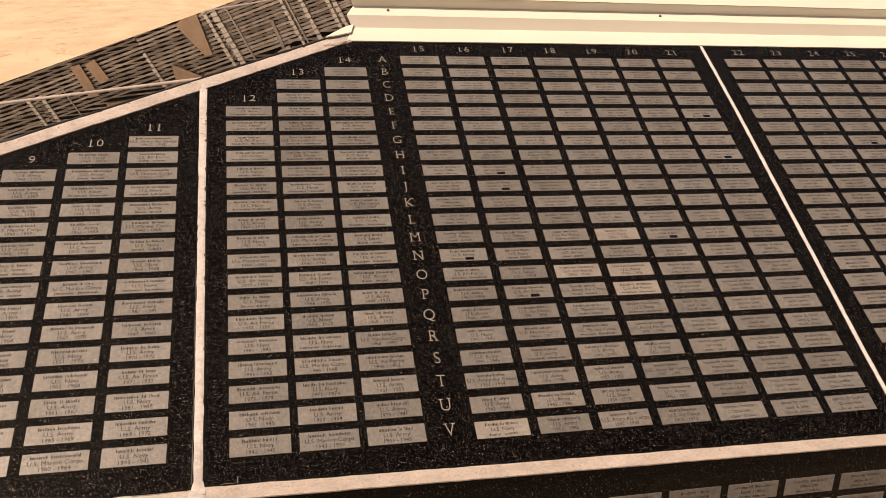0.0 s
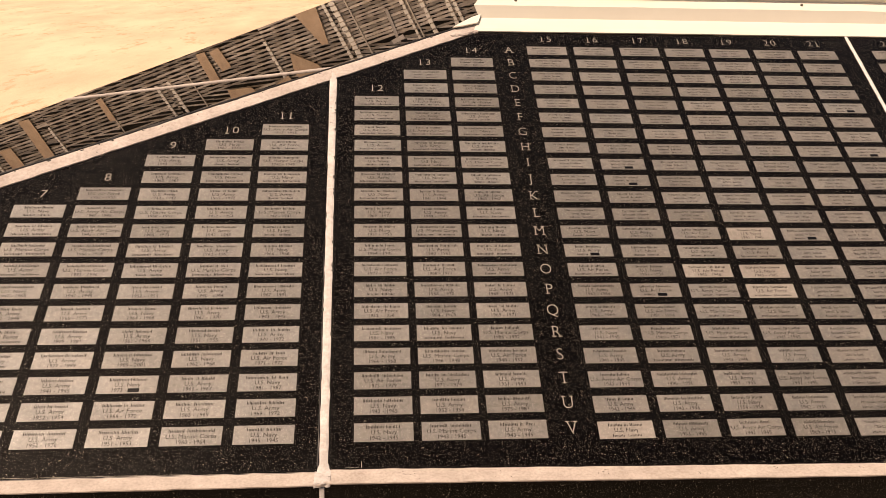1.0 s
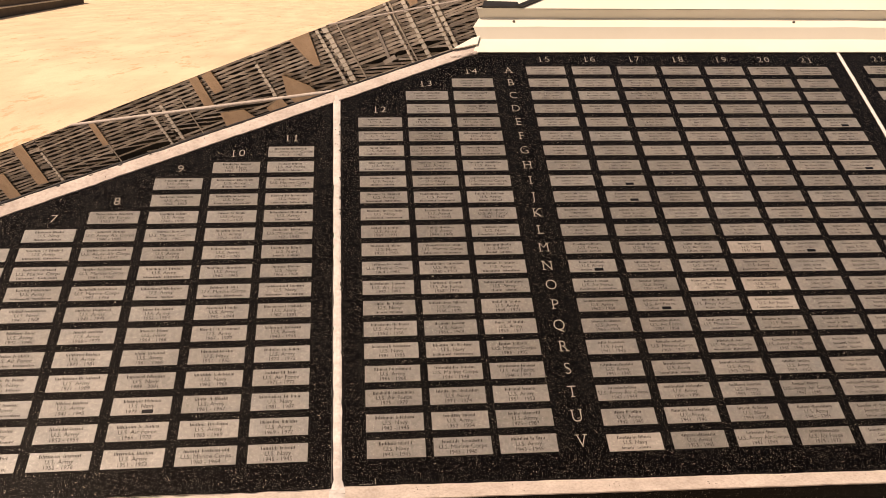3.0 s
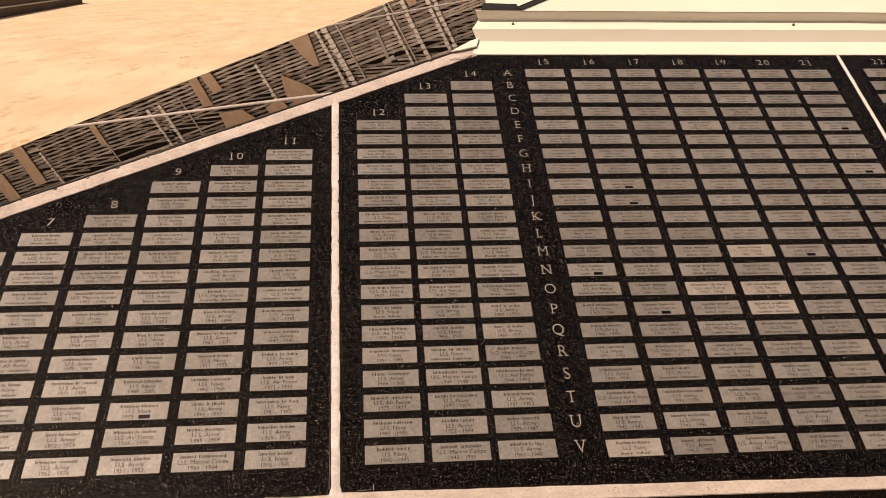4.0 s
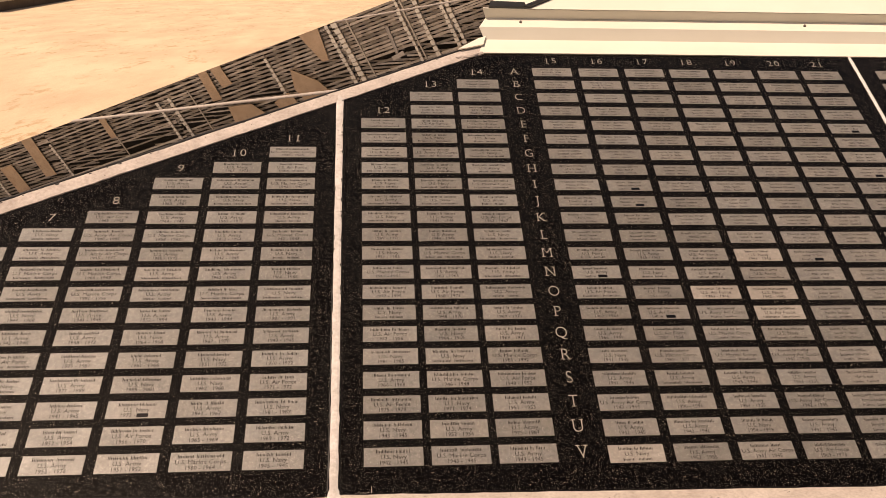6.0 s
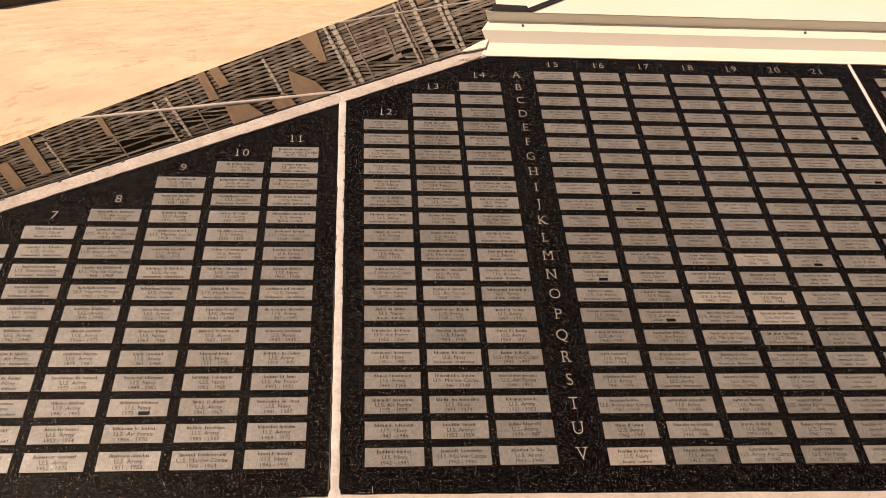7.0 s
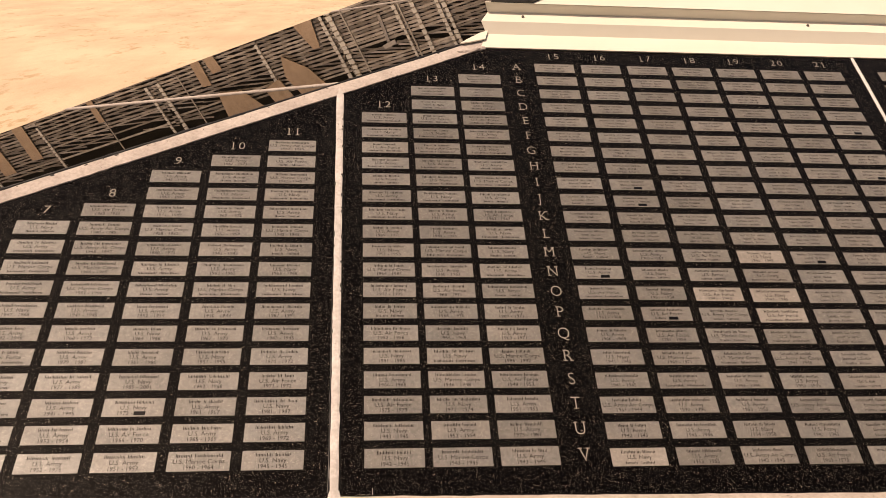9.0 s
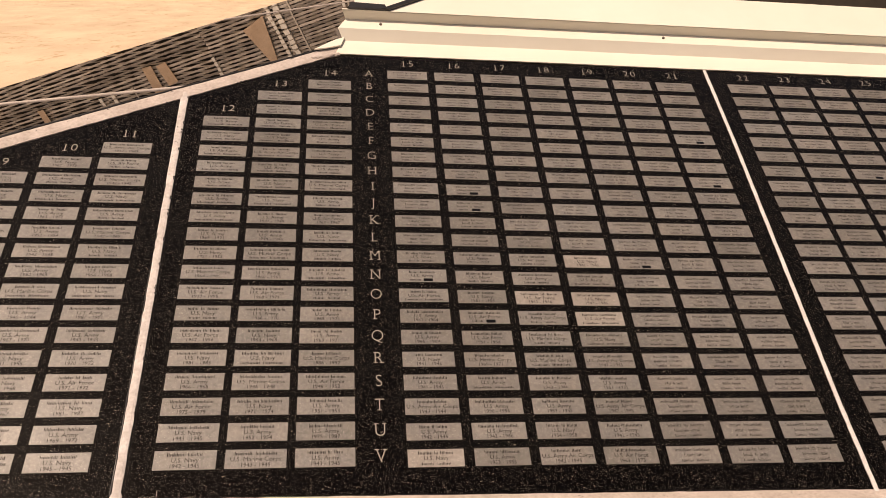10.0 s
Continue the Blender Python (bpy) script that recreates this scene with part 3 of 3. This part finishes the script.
def sheet(name, p, q, xa, xb, thick, parent, label="", xa2=None):
    """A sheet between two lines along x, p below and q above, folded thick metal. xa2: its left end along q."""
    bm = bmesh.new()
    d = Vector((q[0] - p[0], q[1] - p[1])).normalized()
    nrm = Vector((d.y, -d.x)) * thick
    n = 24
    vs = []
    rng = random.Random(name + str(p))
    for i in range(n + 1):
        f = i / n
        x1, x2 = xa + (xb - xa) * f, (xa2 if xa2 is not None else xa) + (xb - (xa2 if xa2 is not None else xa)) * f
        w = rng.gauss(0, 0.0002)
        vs.append([bm.verts.new((x, y + w, z)) for x, y, z in ((x1, p[0], p[1]), (x2, q[0], q[1]), (x2, q[0] + nrm.x, q[1] + nrm.y), (x1, p[0] + nrm.x, p[1] + nrm.y))])
    for a, b in zip(vs, vs[1:]):
        for k in range(4):
            bm.faces.new((a[k], b[k], b[(k + 1) % 4], a[(k + 1) % 4]))
    bm.faces.new(vs[0])
    bm.faces.new(vs[-1][::-1])
    bmesh.ops.recalc_face_normals(bm, faces=bm.faces)
    return part(name, bm, CREAM, parent, label)


cap = thing("metal_capping", "cream painted sheet-metal capping in two folded steps", "capping", at=FACE)
XE = 2.4
sheet("lower_flange", c1a, c1b, 0.287, XE, 0.003, cap, xa2=0.306)
sheet("lower_riser", c1b, c2a, 0.306, XE, 0.003, cap, xa2=0.292)
sheet("upper_flange", c2a, c2b, 0.292, XE, 0.003, cap, xa2=0.312)
sheet("upper_riser", c2b, c3a, 0.312, XE, 0.003, cap, xa2=0.302)
sheet("roof_sheet", c3a, c3b, 0.42, XE, 0.003, cap, xa2=0.638)
sheet("back_sheet", c3b, (c3b[0] + 0.30, c3b[1] + 0.10), 0.36, XE, 0.003, cap)
sheet("end_sheet", (c3a[0] + 0.003, c3a[1] + 0.022), (c3b[0] + 0.003, c3b[1]), 0.335, 0.66, 0.003, cap)
part("hip_flashing", prism([(0.405, c3a[1] + 0.002), (0.427, c3a[1] + 0.002), (0.645, c3b[1]), (0.623, c3b[1])], 1, c3a[0] - 0.007, c3a[0] + 0.002), SEAL_SHADE, cap, "black sealed flashing along the sheet's slanting end")
part("end_block", prism([(0.318, c3a[1] + 0.001), (0.42, c3a[1] + 0.001), (0.415, c3a[1] + 0.024), (0.325, c3a[1] + 0.028)], 1, c3a[0] - 0.005, c3a[0] + 0.01), SEAL_SHADE, cap, "black end block")
part("corner_tongue", prism([(0.300, 1.170), (0.310, 1.206), (0.288, 1.195), (0.254, 1.167), (0.233, 1.148), (0.260, 1.155)], 1, -0.011, -0.0075), CREAM, cap, "bent cream tongue at the corner")
for i in range(3):
    bm = bmesh.new()
    bmesh.ops.create_cone(bm, cap_ends=True, segments=10, radius1=0.0042, radius2=0.003, depth=0.004, matrix=Matrix.Rotation(radians(90), 4, "X"))
    part("screw", bm, SCREWS, cap, "small grey screw head", pose(0.404 + 0.782 * i, c2a[0] - 0.002, c2a[1] + 0.0225))

# ---- ground: terrace behind, paving in front ----
terr = part("ground_terrace", prism([(-90, 0.02), (-1.86, 0.02), (-1.27, 0.3), (2.13, 0.3), (2.13, 0.02), (90, 0.02), (900, 1500), (-900, 1500)], 2, SAND_Z - 0.86, SAND_Z), SAND)
tagged(terr, "sunlit pale sandy ground behind the memorial", "ground", kind="structure")
front = part("pavement", boxed(-90, 90, -120, 0.4, -0.3, 0.0), PAVING)
tagged(front, "plain warm concrete paving in front of the memorial", "pavement", kind="structure")

# ---- open slatted stand, seen only mirrored in the polished slabs ----
EYE0 = Vector((0.05, -1.21))
N2, T2, DIST, BIG = Vector((0.5, 0.866)), Vector((-0.866, 0.5)), 30.4, 3.1
foot = EYE0 + N2 * DIST
# local x runs along the stand to its far end, local y towards the memorial, z from the eye's height, all in units of 3.1 m
STAND = pose(foot.x, foot.y, BASE + 0.78, 0, 0, math.degrees(math.atan2(T2.y, T2.x)))
GROUND = SAND_Z - BASE - 0.78
stand = thing("slatted_stand", "open stand of grey slats on white posts", "stand", at=STAND)


def stand_box(name, mat, u0, u1, y0, y1, z0, z1, turn=0.0, tip=0.0):
    """A board of the stand about its own middle; turn: its slope along the stand; tip: its lean."""
    bm = boxed((u0 - u1) / 2 * BIG, (u1 - u0) / 2 * BIG, (y0 - y1) / 2, (y1 - y0) / 2, (z0 - z1) / 2 * BIG, (z1 - z0) / 2 * BIG)
    return part(name, bm, mat, stand, at=pose((u0 + u1) / 2 * BIG, (y0 + y1) / 2, (z0 + z1) / 2 * BIG, tip, turn, 0))


rng = random.Random(8)
BAYS = ((2.0, 5.37), (5.37, 7.2), (7.2, 8.58), (8.58, 11.05), (11.05, 14.36), (14.36, 19.0))
for i, (u0, u1) in enumerate(BAYS):
    # each course runs in lengths that end at the posts, and stops unevenly at the top; finer slats in the two end bays
    pitch = (0.047, 0.050, 0.062, 0.068, 0.070, 0.070)[i]
    crown = (2.88, 2.84, 2.80, 2.76, 2.74, 2.84)[i]
    cover = (0.54, 0.66, 0.52, 0.44, 0.44, 0.46)[i]  # how much of the pitch the slats fill
    z = 1.2
    while z < crown:
        if z < 2.40 or rng.random() < 0.74:
            stand_box("slat", STAND_SLAT, u0, u1, -0.02, 0.02, z, z + pitch * (cover + rng.uniform(-0.07, 0.07)), turn=rng.uniform(-0.6, 0.6), tip=-12)
        z += pitch * rng.uniform(0.93, 1.07)
    # a second, sloping layer just behind, in short lengths
    slope = (15, 14, 12, 10, 8.5, 7.5)[i]
    n = max(2, round((u1 - u0) / 0.8))
    rise_by = pitch * 1.06
    for c in range(n):
        a, b = u0 + (u1 - u0) * c / n, u0 + (u1 - u0) * (c + 1) / n
        z = 1.12 + (-math.tan(radians(slope)) * (b - a) * c) % rise_by
        while z < crown:
            if z < 2.40 or rng.random() < 0.68:
                stand_box("lattice_slat", STAND_SLAT, a - 0.02, b + 0.02, -0.075, -0.05, z, z + pitch * (cover - 0.12 + rng.uniform(-0.06, 0.06)), turn=slope + rng.uniform(-0.7, 0.7), tip=-12)
            z += rise_by * rng.uniform(0.95, 1.05)
# ladder posts: place, width, where they begin, with rungs or plain
for u, w, za, rungs in ((5.34, 0.055, 0, 1), (5.43, 0.05, 0, 1), (5.79, 0.06, 0, 1), (6.0, 0.03, 0, 0), (6.07, 0.05, 0, 1), (6.91, 0.035, 0, 0), (7.12, 0.085, 0, 1), (7.27, 0.06, 0, 1),
                        (8.58, 0.06, 1.92, 1), (10.4, 0.035, 1.95, 0), (10.88, 0.075, 1.95, 1), (11.18, 0.06, 1.95, 1), (14.37, 0.06, 1.95, 1), (12.6, 0.04, 1.8, 0), (16.6, 0.06, 0, 1)):
    stand_box("post", SLAT, u - w / 3, u + w / 3, 0.03, 0.06, za or 1.15, 2.9)
    if rungs:
        zr = za or 1.18
        while zr < 2.84:
            h = rng.uniform(0.045, 0.066)
            stand_box("rung", POST, u - w / 2, u + w / 2 + rng.uniform(-0.012, 0.012), 0.05, 0.10, zr, zr + h, turn=rng.uniform(-6, 6))
            zr += h + rng.uniform(0.012, 0.03)
stand_box("brace", STAND_SLAT, 6.35, 6.40, 0.05, 0.08, 2.1, 2.6, turn=6)
stand_box("brace", STAND_SLAT, 6.28, 6.5, 0.08, 0.1, 2.52, 2.58, turn=-8)
# tan boards and leaning panels
for u, w, za, zb, turn in ((9.88, 0.2, 1.72, 2.26, 4), (9.55, 0.22, 1.75, 2.1, -5), (12.63, 0.16, 1.8, 2.25, 3), (14.9, 0.34, 1.65, 2.52, 5), (16.02, 0.42, 2.05, 2.64, 0), (5.66, 0.13, 1.6, 2.0, -4)):
    stand_box("board", TAN, u - w / 2, u + w / 2, 0.11, 0.13, za, zb, turn=turn)
for name, outline in (("gable", [(7.36, 1.6), (7.80, 1.70), (7.62, 2.26), (7.5, 2.27)]), ("leaning_panel", [(8.24, 2.2), (8.36, 2.52), (8.24, 2.86), (7.70, 2.86), (7.88, 2.5)]),
                      ("leaning_panel", [(9.3, 2.5), (9.78, 2.42), (9.86, 2.86), (9.04, 2.86)]), ("leaning_panel", [(8.5, 2.52), (8.86, 2.6), (8.8, 2.86), (8.40, 2.86)])):
    part(name, prism([(u * BIG, z * BIG) for u, z in outline], 1, 0.11, 0.13), TAN, stand)
# dark sheets added behind and above the slats; their colour stands in for shade
stand_box("back", GAP_SHADE, -3.0, 24.0, -2.6, -2.5, GROUND / BIG, 5.2)
stand_box("roof", GAP_SHADE, -3.0, 24.0, -2.5, 0.12, 2.96, 3.12)

# ---- low wall at the edge of the sandy ground ----
d = Vector((-0.9, 5.3)).normalized()
bm = boxed(0, 11, 0, 0.5, 0, 0.16)
low_wall = thing("low_wall", "low brown wall with paler courses at the edge of the sand", "wall", at=pose(-6.45, 13.8, SAND_Z, 0, 0, math.degrees(math.atan2(d.y, d.x))))
part("base_course", bm, BROWN, low_wall)
part("pale_course", boxed(0, 11, -0.02, 0.5, 0.16, 0.185), SLAT, low_wall)
part("middle_course", boxed(0, 11, 0.05, 0.5, 0.185, 0.30), BROWN, low_wall)
part("pale_course", boxed(0, 11, 0.03, 0.5, 0.30, 0.32), SLAT, low_wall)
part("top_course", boxed(0, 11, 0.1, 0.5, 0.32, 0.55), BROWN, low_wall)

# ---- far green hedge beyond the capping ----
rng = random.Random(21)
bm = bmesh.new()
for k in range(700):
    a = radians(rng.uniform(14, 46))
    r = 44 + rng.uniform(-1.2, 1.2)
    c = Vector((math.sin(a) * r, math.cos(a) * r, SAND_Z + rng.uniform(0.1, 1.9)))
    q = rng.uniform(0.18, 0.4)
    n = Vector((rng.gauss(0, 1), rng.gauss(0, 1), rng.gauss(0, 1))).normalized()
    t = n.orthogonal().normalized()
    w = n.cross(t)
    bm.faces.new([bm.verts.new(c + t * q * ca + w * q * sa * 0.6) for ca, sa in ((1, 0), (0.2, 1), (-1, 0.1), (-0.1, -1))])
hedge = part("hedge", bm, LEAF)
tagged(hedge, "far dark green hedge on the sandy ground", "hedge", kind="stuff")
